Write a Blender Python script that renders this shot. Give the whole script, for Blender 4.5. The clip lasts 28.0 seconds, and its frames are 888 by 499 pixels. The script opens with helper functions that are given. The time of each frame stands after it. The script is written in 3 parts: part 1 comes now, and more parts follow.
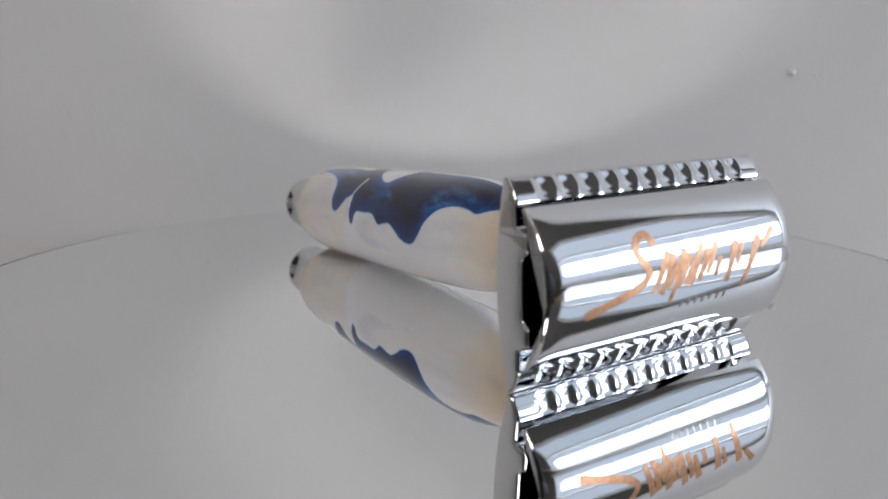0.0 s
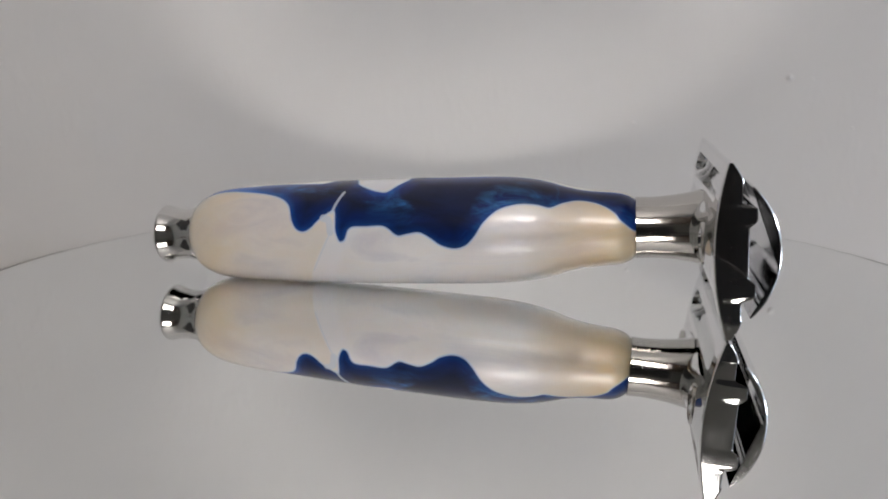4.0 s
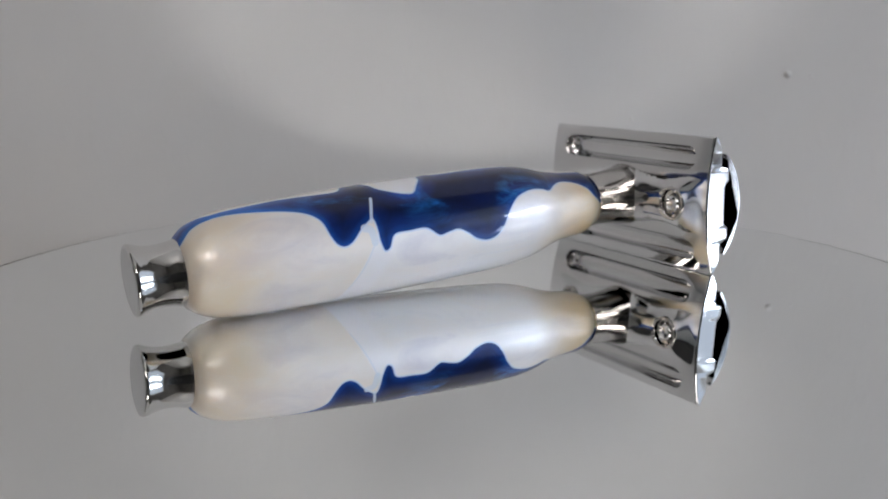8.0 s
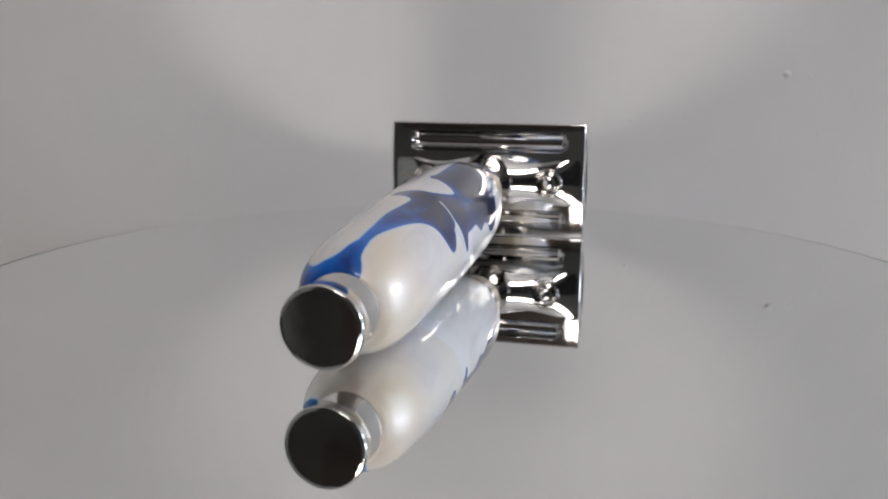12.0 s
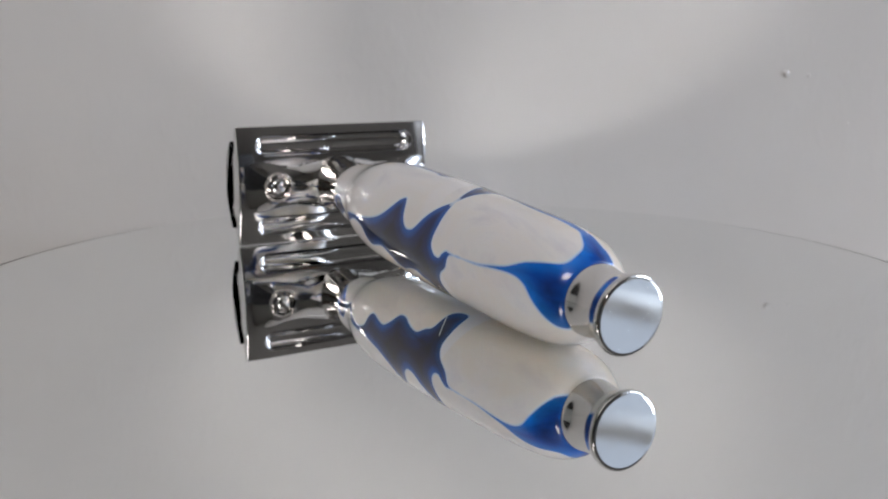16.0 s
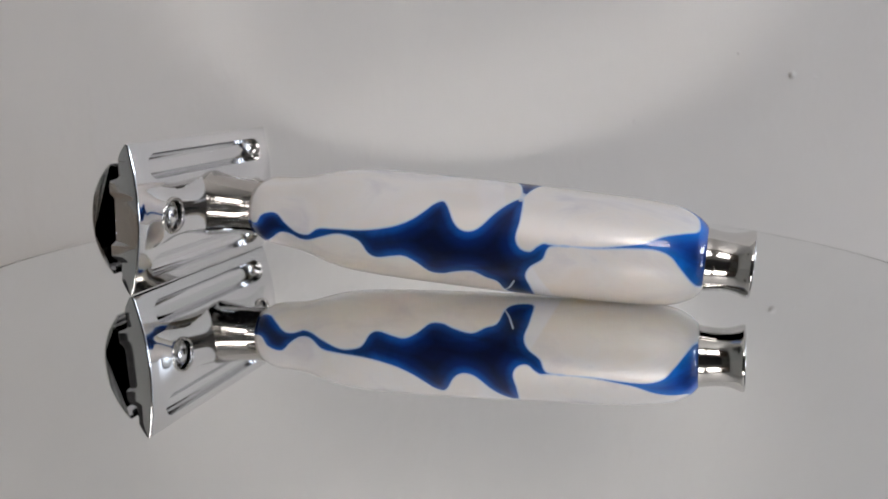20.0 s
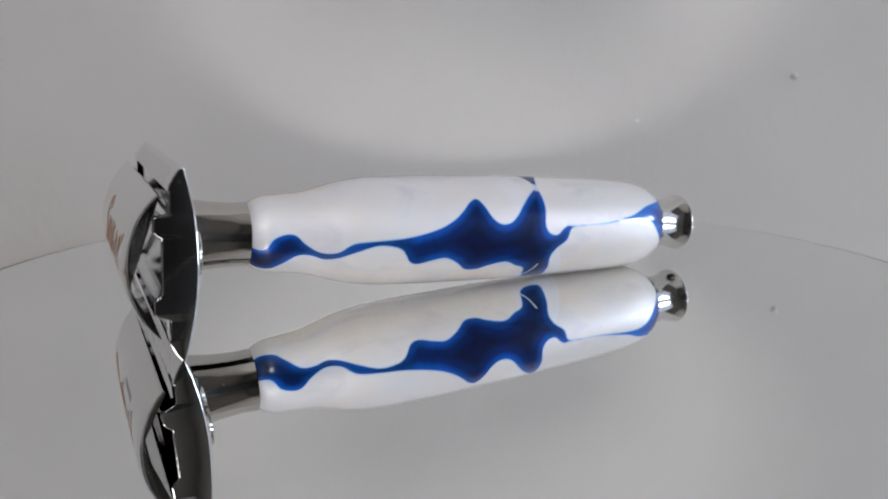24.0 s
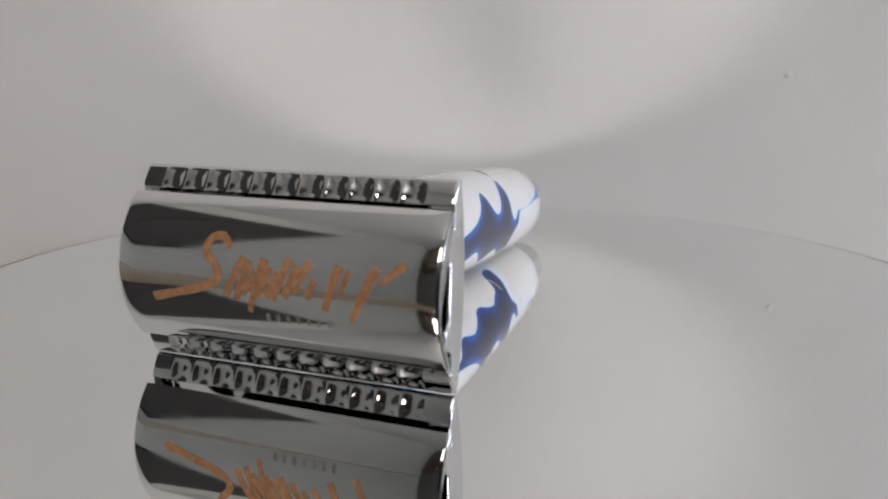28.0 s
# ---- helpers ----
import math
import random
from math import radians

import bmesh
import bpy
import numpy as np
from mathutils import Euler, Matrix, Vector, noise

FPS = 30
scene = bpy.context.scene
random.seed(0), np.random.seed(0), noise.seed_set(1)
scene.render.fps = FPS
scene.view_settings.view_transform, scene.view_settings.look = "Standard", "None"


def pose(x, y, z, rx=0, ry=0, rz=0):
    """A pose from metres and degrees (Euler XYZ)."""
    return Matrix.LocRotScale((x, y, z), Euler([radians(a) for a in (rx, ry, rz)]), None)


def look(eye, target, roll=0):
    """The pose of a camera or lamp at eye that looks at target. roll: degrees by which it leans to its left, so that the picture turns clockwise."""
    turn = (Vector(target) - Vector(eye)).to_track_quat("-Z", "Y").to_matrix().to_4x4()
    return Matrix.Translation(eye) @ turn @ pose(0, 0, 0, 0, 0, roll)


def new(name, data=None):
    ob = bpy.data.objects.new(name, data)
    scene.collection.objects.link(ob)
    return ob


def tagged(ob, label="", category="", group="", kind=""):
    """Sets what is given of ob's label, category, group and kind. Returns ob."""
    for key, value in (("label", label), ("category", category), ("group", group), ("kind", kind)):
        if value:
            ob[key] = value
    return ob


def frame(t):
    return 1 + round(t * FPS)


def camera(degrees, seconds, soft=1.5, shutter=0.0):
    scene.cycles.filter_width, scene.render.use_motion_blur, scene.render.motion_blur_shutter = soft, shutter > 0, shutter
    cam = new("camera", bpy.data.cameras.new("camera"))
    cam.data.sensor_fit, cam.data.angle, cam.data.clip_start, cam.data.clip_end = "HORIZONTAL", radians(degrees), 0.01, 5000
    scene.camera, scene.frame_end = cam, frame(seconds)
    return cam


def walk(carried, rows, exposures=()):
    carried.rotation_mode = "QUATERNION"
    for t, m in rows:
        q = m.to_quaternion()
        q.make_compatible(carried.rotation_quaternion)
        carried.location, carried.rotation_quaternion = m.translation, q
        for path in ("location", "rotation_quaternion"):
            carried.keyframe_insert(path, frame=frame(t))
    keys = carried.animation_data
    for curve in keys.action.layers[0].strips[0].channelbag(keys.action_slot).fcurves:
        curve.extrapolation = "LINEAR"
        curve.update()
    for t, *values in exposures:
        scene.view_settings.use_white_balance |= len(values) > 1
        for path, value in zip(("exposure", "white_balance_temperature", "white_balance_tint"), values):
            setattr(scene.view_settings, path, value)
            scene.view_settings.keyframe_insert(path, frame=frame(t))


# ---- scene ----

# ---------------------------------------------------------------- camera
# a telephone's lens, 15 cm from the axis of the turntable and 3.7 cm above its mirror
EYE = (0.0000, -0.1400, 0.03664)
cam = camera(55.4, 28.0, soft=1.7)
# the small lens at so short a distance: the wall goes soft
cam.data.dof.use_dof, cam.data.dof.focus_distance, cam.data.dof.aperture_fstop = True, 0.126, 30.0
# seconds, mm drawn back, yaw, pitch
PATH = [(0, -0.6, -0.45, -12.35), (0.5, 0.4, -0.42, -12.3), (1, 0.7, -0.4, -12.32), (1.5, 0.2, -0.38, -12.29), (2, -0.1, -0.38, -12.23), (2.5, 1.0, -0.36, -12.09), (3, 0.8, -0.37, -12.09), (3.5, 0.3, -0.43, -12.11), (5.5, 0.5, -0.53, -12.02), (6, 0.9, -0.57, -12.07), (6.5, 0.7, -0.64, -11.94), (7, 0.4, -0.65, -12.14), (7.5, 0.5, -0.63, -12.18), (8, 0.3, -0.61, -12.32), (8.5, 0.2, -0.6, -12.27), (9, 0.3, -0.61, -12.3), (9.5, -0.2, -0.62, -12.35), (10, -0.1, -0.63, -12.46), (10.5, 0.3, -0.62, -12.48), (11, 0.2, -0.58, -12.46), (11.5, 0.4, -0.59, -12.28), (12, 0.2, -0.65, -12.33), (12.5, 0.2, -0.64, -12.32), (14.5, 0.2, -0.75, -12.34), (15, 0.0, -0.76, -12.33), (15.5, 0.0, -0.73, -12.38), (16, 0.3, -0.72, -12.37), (16.5, 0.6, -0.73, -12.27), (17, 0.6, -0.73, -12.28), (17.5, 0.3, -0.67, -12.32), (18, 0.5, -0.67, -12.32), (18.5, -0.2, -0.56, -12.23), (19, -0.8, -0.5, -12.22), (19.5, -1.0, -0.51, -12.22), (20, -1.3, -0.49, -12.19), (20.5, -1.9, -0.5, -12.23), (22.5, -1.3, -0.36, -12.25), (23, -0.8, -0.33, -12.2), (23.5, -0.4, -0.28, -12.15), (24, 0.0, -0.24, -12.2), (24.5, 0.4, -0.3, -12.17), (25, 0.6, -0.7, -12.02), (25.5, 0.7, -0.66, -12.52), (26, 0.8, -0.66, -12.54), (26.5, 0.9, -0.69, -12.47), (27, 0.8, -0.66, -12.4), (27.5, 0.6, -0.58, -12.4), (28, 0.5, -0.57, -12.29)]
# seconds, stops, kelvin, tint
EXPOSURES = [(0, -0.45, 6350, 11), (0.5, -0.55, 6410, 11), (1, -0.57, 6480, 11), (1.5, -0.45, 6540, 11), (2, -0.41, 6550, 11), (3.5, -0.38, 6650, 11), (5.5, -0.35, 6400, 11), (7, -0.35, 6350, 11), (8, -0.6, 6400, 10), (9, -0.71, 6450, 10), (10, -0.84, 6520, 10), (11, -0.84, 6550, 10), (11.5, -0.75, 6530, 10), (12, -0.5, 6520, 11), (12.5, -0.38, 6500, 11), (14.5, -0.3, 6450, 11), (16, -0.33, 6470, 11), (17, -0.32, 6540, 11), (18, -0.53, 6550, 11), (19, -0.55, 6580, 11), (20, -0.35, 6600, 11), (20.5, -0.35, 6560, 11), (22.5, -0.32, 6400, 11), (23, -0.32, 6380, 11), (24, -0.45, 6380, 11), (25, -0.56, 6450, 10), (26, -0.58, 6520, 10), (27, -0.55, 6570, 10), (28, -0.27, 6630, 11)]
walk(cam, [(t, pose(EYE[0], EYE[1] - d * 0.001, EYE[2] + d * 0.00021, 90 + pitch, 0, yaw)) for t, d, yaw, pitch in PATH], EXPOSURES)

# the turn of the table, in degrees
TURN = [(0, -2.61), (0.5, 2.47), (1, 7.53), (1.5, 12.87), (2, 18.37), (2.5, 23.91), (3, 29.64), (3.5, 35.37), (5.5, 57.73), (6, 63.24), (6.5, 68.64), (7, 74.03), (7.5, 79.43), (8, 84.85), (8.5, 90.35), (9, 95.89), (9.5, 101.35), (10, 106.84), (10.5, 112.29), (11, 117.64), (11.5, 122.95), (12, 128.23), (12.5, 133.49), (14.5, 154.69), (15, 160.08), (15.5, 165.62), (16, 171.48), (16.5, 177.0), (17, 182.6), (17.5, 188.19), (18, 193.48), (18.5, 198.85), (19, 204.29), (19.5, 209.61), (20, 214.96), (20.5, 220.29), (22.5, 241.5), (23, 246.9), (23.5, 252.3), (24, 257.8), (24.5, 263.3), (25, 268.7), (25.5, 274.0), (26, 279.3), (26.5, 284.6), (27, 290.0), (27.5, 295.6), (28, 301.0)]

# ---------------------------------------------------------------- light
# the mirror throws light back on the wall and on the razor's underside
scene.cycles.caustics_reflective = True
scene.cycles.blur_glossy = 0.0
world = bpy.data.worlds.new("world")
scene.world = world
world.use_nodes = True
world.node_tree.nodes["Background"].inputs[0].default_value = (0.75, 0.85, 1.0, 1)
world.node_tree.nodes["Background"].inputs[1].default_value = 1.10

WALL_Y = 0.1020            # face of the wall behind the turntable
ROOM = (-1.5, 1.10, -1.75, WALL_Y, -0.78, 1.85)   # x0 x1 y0 y1 floor ceiling; the table's top is at -0.036
WIN2 = (-0.66, 0.22, 0.88, 1.56)                 # window in the wall at y0: x0 x1 z0 z1
WIN = (-0.62, 0.085, -0.045, 0.74)                  # daylight window in the wall at x1: y0 y1 z0 z1


def area_lamp(name, size_x, size_y, watts, colour, m, shape="RECTANGLE"):
    lamp = bpy.data.lights.new(name, "AREA")
    lamp.shape, lamp.size, lamp.size_y, lamp.energy, lamp.color = shape, size_x, size_y, watts, colour
    ob = new(name, lamp)
    ob.matrix_world = m
    return ob


wy, wz = -0.217, 0.217
area_lamp("window_daylight", 0.50, 0.18, 8.7, (0.76, 0.85, 0.985), look((ROOM[1] + 0.10, wy, wz), (0, wy, wz)))
wx, wz = (WIN2[0] + WIN2[1]) / 2, (WIN2[2] + WIN2[3]) / 2
area_lamp("window_daylight", WIN2[1] - WIN2[0], WIN2[3] - WIN2[2], 34.0, (1.0, 0.936, 0.882), look((wx, ROOM[2] - 0.09, wz), (wx, 0, wz)))


# ---------------------------------------------------------------- materials
def material(name):
    m = bpy.data.materials.new(name)
    m.use_nodes = True
    t = m.node_tree
    return m, t, t.nodes["Principled BSDF"]


def node(t, kind, links=(), **values):
    n = t.nodes.new(kind)
    for k, v in values.items():
        if k in n.inputs:
            n.inputs[k].default_value = v
        else:
            setattr(n, k, v)
    for k, s in links:
        t.links.new(s, n.inputs[k])
    return n


def ramp(t, fac, *stops):
    n = node(t, "ShaderNodeValToRGB", [("Fac", fac)])
    e = n.color_ramp.elements
    while len(e) < len(stops):
        e.new(0.5)
    for el, (p, c) in zip(e, stops):
        el.position, el.color = p, (*c, 1)
    return n.outputs["Color"]


def noise_tex(t, vec, scale, detail=4.0, rough=0.55, distortion=0.0):
    n = node(t, "ShaderNodeTexNoise", [("Vector", vec)], Scale=scale, Detail=detail, Roughness=rough, Distortion=distortion)
    return n.outputs["Fac"]


def mix(t, fac, a, b, blend="MIX"):
    n = t.nodes.new("ShaderNodeMix")
    n.data_type, n.blend_type = "RGBA", blend
    for k, s in ((0, fac), (6, a), (7, b)):
        if isinstance(s, (int, float)):
            n.inputs[k].default_value = s
        elif isinstance(s, tuple):
            n.inputs[k].default_value = (*s, 1)
        else:
            t.links.new(s, n.inputs[k])
    return n.outputs[2]


def span(t, value, a, b, c=0.0, d=1.0):
    n = node(t, "ShaderNodeMapRange", [("Value", value)])
    for k, v in (("From Min", a), ("From Max", b), ("To Min", c), ("To Max", d)):
        n.inputs[k].default_value = v
    return n.outputs["Result"]


def bump(t, p, height, distance, strength=1.0):
    n = node(t, "ShaderNodeBump", [("Height", height)], Distance=distance, Strength=strength)
    t.links.new(n.outputs["Normal"], p.inputs["Normal"])


def coords(t):
    return t.nodes.new("ShaderNodeTexCoord").outputs["Object"]


def paint_wall(name, colour, relief=0.00007):
    """Roller-textured white wall paint: small raised stipple and faint stains."""
    m, t, p = material(name)
    v = coords(t)
    stain = noise_tex(t, v, 9.0, 3.0)
    dark = tuple(c * 0.93 for c in colour)
    t.links.new(mix(t, span(t, stain, 0.35, 0.7), colour, dark), p.inputs["Base Color"])
    tall = node(t, "ShaderNodeMapping", [("Vector", v)], Scale=(1, 1, 0.6)).outputs[0]
    broad = span(t, noise_tex(t, tall, 210.0, 2.0, 0.5), 0.50, 0.80)
    bump(t, p, broad, relief)
    p.inputs["Roughness"].default_value = 0.72
    return m


def chrome(name, colour=(0.80, 0.80, 0.81), rough=0.05, wear=0.05):
    m, t, p = material(name)
    v = coords(t)
    n = noise_tex(t, v, 260.0, 4.0)
    p.inputs["Base Color"].default_value = (*colour, 1)
    p.inputs["Metallic"].default_value = 1.0
    t.links.new(span(t, n, 0.35, 0.75, rough, rough + wear), p.inputs["Roughness"])
    bump(t, p, noise_tex(t, v, 180.0, 2.0), 0.00001, 0.6)
    return m


WALL = paint_wall("white_wall_paint", (0.74, 0.74, 0.735))
CEILING_PAINT = paint_wall("ceiling_paint", (0.84, 0.84, 0.83), 0.0006)
SOUTH_PAINT = paint_wall("olive_grey_paint", (0.15, 0.143, 0.125), 0.0006)
SIDE_PAINT = paint_wall("side_wall_paint", (0.82, 0.81, 0.75), 0.0006)
EAST_PAINT = paint_wall("dark_grey_paint", (0.12, 0.118, 0.115), 0.0006)
DARK_PAINT = paint_wall("dark_room_paint", (0.045, 0.042, 0.040), 0.0006)
CHROME = chrome("polished_chrome")
CHROME_SATIN = chrome("satin_chrome", (0.74, 0.74, 0.75), 0.10, 0.06)
CHROME_SOFT = chrome("soft_chrome", (0.74, 0.73, 0.72), 0.09, 0.05)
END_STEEL = chrome("end_steel", (0.64, 0.645, 0.66), 0.05, 0.06)
GUNMETAL = chrome("gunmetal_plating", (0.62, 0.595, 0.57), 0.09, 0.06)


def mirror_material():
    m, t, p = material("mirror_glass")
    v = coords(t)
    p.inputs["Base Color"].default_value = (0.92, 0.93, 0.925, 1)
    p.inputs["Metallic"].default_value = 1.0
    t.links.new(span(t, noise_tex(t, v, 60.0, 5.0), 0.5, 0.8, 0.0, 0.012), p.inputs["Roughness"])
    return m


def glass_edge_material():
    m, t, p = material("ground_glass_edge")
    v = coords(t)
    t.links.new(ramp(t, noise_tex(t, v, 300.0), (0.3, (0.30, 0.31, 0.30)), (0.8, (0.48, 0.50, 0.48))), p.inputs["Base Color"])
    p.inputs["Roughness"].default_value = 0.35
    return m


def plastic(name, colour, rough=0.4):
    m, t, p = material(name)
    v = coords(t)
    n = noise_tex(t, v, 120.0)
    t.links.new(mix(t, n, colour, tuple(c * 0.8 for c in colour)), p.inputs["Base Color"])
    t.links.new(span(t, n, 0.3, 0.7, rough, rough + 0.1), p.inputs["Roughness"])
    return m


def wood(name, pale, dark, rough=0.5, coat=0.0):
    m, t, p = material(name)
    v = node(t, "ShaderNodeMapping", [("Vector", coords(t))], Scale=(1.5, 16, 16)).outputs[0]
    n = noise_tex(t, v, 3.0, 6.0, 0.6, 0.8)
    t.links.new(ramp(t, n, (0.3, dark), (0.7, pale)), p.inputs["Base Color"])
    bump(t, p, n, 0.0001)
    p.inputs["Roughness"].default_value = rough
    p.inputs["Coat Weight"].default_value = coat
    p.inputs["Coat Roughness"].default_value = 0.15
    return m


def resin_material():
    """Pearl-white and deep blue cast resin under a clear gloss. The mesh holds the distance from the seam, in mm."""
    m, t, p = material("cast_resin")
    v = coords(t)
    d = node(t, "ShaderNodeAttribute", attribute_name="seam").outputs["Fac"]
    axes = node(t, "ShaderNodeSeparateXYZ", [("Vector", v)])
    x, side, up = axes.outputs["X"], axes.outputs["Y"], axes.outputs["Z"]
    # pearl: milky white with warm ends and silky veils
    stretch = node(t, "ShaderNodeMapping", [("Vector", v)], Scale=(0.45, 1, 1)).outputs[0]
    veil = noise_tex(t, stretch, 130.0, 4.0, 0.55, 1.2)
    silk = noise_tex(t, stretch, 420.0, 3.0, 0.6, 2.0)
    pearl = ramp(t, veil, (0.30, (0.70, 0.70, 0.77)), (0.5, (0.86, 0.855, 0.875)), (0.70, (0.86, 0.825, 0.80)))
    amber_neck = span(t, x, 0.029, 0.016, 0.0, 0.92)
    # a slanting crack parts the creamy end from the lilac-white middle
    slant = node(t, "ShaderNodeMath", [(0, up), (2, x)], operation="MULTIPLY_ADD")
    slant.inputs[1].default_value = 0.6
    slant = slant.outputs[0]
    cream = span(t, slant, 0.0606, 0.0611, 0.0, 0.20)
    amber_end = node(t, "ShaderNodeMath", [(0, cream), (1, span(t, x, 0.069, 0.082, 0.0, 0.58))], operation="MAXIMUM").outputs[0]
    am = node(t, "ShaderNodeMath", [(0, amber_neck), (1, amber_end)], operation="MAXIMUM").outputs[0]
    am = node(t, "ShaderNodeMath", [(0, am), (1, span(t, veil, 0.3, 0.65, 0.7, 1.0))], operation="MULTIPLY").outputs[0]
    am = node(t, "ShaderNodeMath", [(0, am), (1, span(t, side, -0.003, 0.004, 0.05, 1.0))], operation="MULTIPLY").outputs[0]
    pearl = mix(t, am, pearl, (0.80, 0.56, 0.24))
    # warm light under the far side, painted into the pearl as a cream tint
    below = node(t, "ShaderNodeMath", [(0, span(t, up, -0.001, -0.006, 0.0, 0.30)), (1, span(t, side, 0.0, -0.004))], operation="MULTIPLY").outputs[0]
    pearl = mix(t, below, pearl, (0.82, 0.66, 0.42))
    shard = node(t, "ShaderNodeMath", [(0, span(t, slant, 0.0558, 0.0574, 0.0, 0.8)), (1, span(t, slant, 0.0611, 0.0606))], operation="MULTIPLY").outputs[0]
    pearl = mix(t, shard, pearl, (0.88, 0.885, 0.95))
    pearl = mix(t, span(t, silk, 0.5, 0.8, 0.0, 0.25), pearl, (0.90, 0.90, 0.92))
    # blue: navy in the deep, brighter where it thins out, with pale clouds
    depth = span(t, d, -0.4, -3.4)
    blue = ramp(t, depth, (0.0, (0.004, 0.055, 0.30)), (0.3, (0.0015, 0.018, 0.14)), (1.0, (0.001, 0.005, 0.042)))
    cloud = span(t, noise_tex(t, stretch, 150.0, 5.0, 0.6, 1.0), 0.53, 0.74)
    blue = mix(t, node(t, "ShaderNodeMath", [(0, cloud), (1, cloud)], operation="MULTIPLY").outputs[0], blue, (0.015, 0.17, 0.55))
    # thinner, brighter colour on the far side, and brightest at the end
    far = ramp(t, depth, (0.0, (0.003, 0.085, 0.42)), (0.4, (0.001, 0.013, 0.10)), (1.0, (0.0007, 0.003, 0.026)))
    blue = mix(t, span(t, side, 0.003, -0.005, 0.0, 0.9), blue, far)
    blue = mix(t, span(t, x, 0.066, 0.078), blue, ramp(t, depth, (0.0, (0.003, 0.15, 0.60)), (0.5, (0.003, 0.060, 0.36)), (1.0, (0.003, 0.026, 0.20))))
    # a pale cloud in the blue behind the neck
    near = node(t, "ShaderNodeVectorMath", [(0, v)], operation="DISTANCE")
    near.inputs[1].default_value = (0.031, 0.0075, 0.004)
    veiled = node(t, "ShaderNodeMath", [(0, span(t, near.outputs["Value"], 0.006, 0.001, 0.0, 0.8)), (1, span(t, silk, 0.38, 0.62))], operation="MULTIPLY").outputs[0]
    blue = mix(t, veiled, blue, (0.03, 0.24, 0.62))
    murk = span(t, noise_tex(t, stretch, 95.0, 4.0, 0.6, 1.5), 0.36, 0.62, 0.45, 1.15)
    shade = node(t, "ShaderNodeCombineColor", [("Red", murk), ("Green", murk), ("Blue", murk)]).outputs[0]
    blue = mix(t, 1.0, blue, shade, "MULTIPLY")
    # thin sky-blue rim along the seam
    rim = ramp(t, span(t, d, -0.36, 0.22), (0.0, (0, 0, 0)), (0.45, (1, 1, 1)), (1.0, (0, 0, 0)))
    body = mix(t, span(t, d, -0.22, -0.04), blue, pearl)
    body = mix(t, node(t, "ShaderNodeMath", [(0, rim), (1, rim)], operation="MULTIPLY").outputs[0], body, (0.46, 0.66, 0.93))
    vein = node(t, "ShaderNodeAttribute", attribute_name="vein").outputs["Fac"]
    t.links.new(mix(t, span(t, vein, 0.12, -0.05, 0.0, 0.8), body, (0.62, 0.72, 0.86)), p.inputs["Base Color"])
    p.inputs["Roughness"].default_value = 0.32
    p.inputs["Specular IOR Level"].default_value = 0.15
    p.inputs["Coat Weight"].default_value = 1.0
    p.inputs["Coat Roughness"].default_value = 0.035
    p.inputs["Coat IOR"].default_value = 1.42
    t.links.new(span(t, d, -0.3, 0.1, 0.0, 0.85), p.inputs["Subsurface Weight"])
    p.inputs["Subsurface Radius"].default_value = (0.012, 0.011, 0.010)
    p.inputs["Subsurface Scale"].default_value = 1.0
    # mica in the cast: a broad silvery sheen in the pearl, a faint blue one in the blue
    flake = t.nodes.new("ShaderNodeBsdfPrincipled")
    t.links.new(mix(t, span(t, d, -0.3, 0.0), (0.05, 0.20, 0.62), (0.86, 0.86, 0.90)), flake.inputs["Base Color"])
    flake.inputs["Metallic"].default_value = 1.0
    flake.inputs["Roughness"].default_value = 0.5
    flake.inputs["Coat Weight"].default_value = 1.0
    flake.inputs["Coat Roughness"].default_value = 0.035
    share = node(t, "ShaderNodeMath", [(0, span(t, d, -0.3, 0.1, 0.02, 0.28)), (1, span(t, veil, 0.25, 0.75, 0.75, 1.2))], operation="MULTIPLY").outputs[0]
    both = node(t, "ShaderNodeMixShader", [(0, share), (1, p.outputs[0]), (2, flake.outputs[0])])
    t.links.new(both.outputs[0], t.nodes["Material Output"].inputs["Surface"])
    return m


MIRROR = mirror_material()
GLASS_EDGE = glass_edge_material()
DARK_EDGE = plastic("dark_glass_edge", (0.085, 0.078, 0.068), 0.5)
BLACK = plastic("black_plastic", (0.008, 0.008, 0.009), 0.6)
WHITE_PLASTIC = plastic("white_plastic", (0.72, 0.72, 0.70), 0.4)
TABLE_WOOD = wood("table_wood", (0.27, 0.185, 0.11), (0.19, 0.125, 0.07), 0.3, 1.0)
CUPBOARD_WOOD = wood("cupboard_wood", (0.085, 0.05, 0.03), (0.055, 0.032, 0.02), 0.3, 1.0)
FLOOR_WOOD = wood("floor_wood", (0.11, 0.09, 0.075), (0.07, 0.055, 0.045))
RESIN = resin_material()


def copper_material():
    m, t, p = material("copper_etching")
    v = coords(t)
    n = noise_tex(t, v, 1500.0, 3.0)
    t.links.new(ramp(t, n, (0.3, (0.40, 0.19, 0.085)), (0.7, (0.62, 0.34, 0.19))), p.inputs["Base Color"])
    p.inputs["Metallic"].default_value = 0.55
    p.inputs["Roughness"].default_value = 0.42
    return m


COPPER = copper_material()
ETCH = chrome("grey_etching", (0.42, 0.40, 0.37), 0.45, 0.1)


# ---------------------------------------------------------------- mesh helpers
def smooth(me, on=True):
    me.polygons.foreach_set("use_smooth", [on] * len(me.polygons))


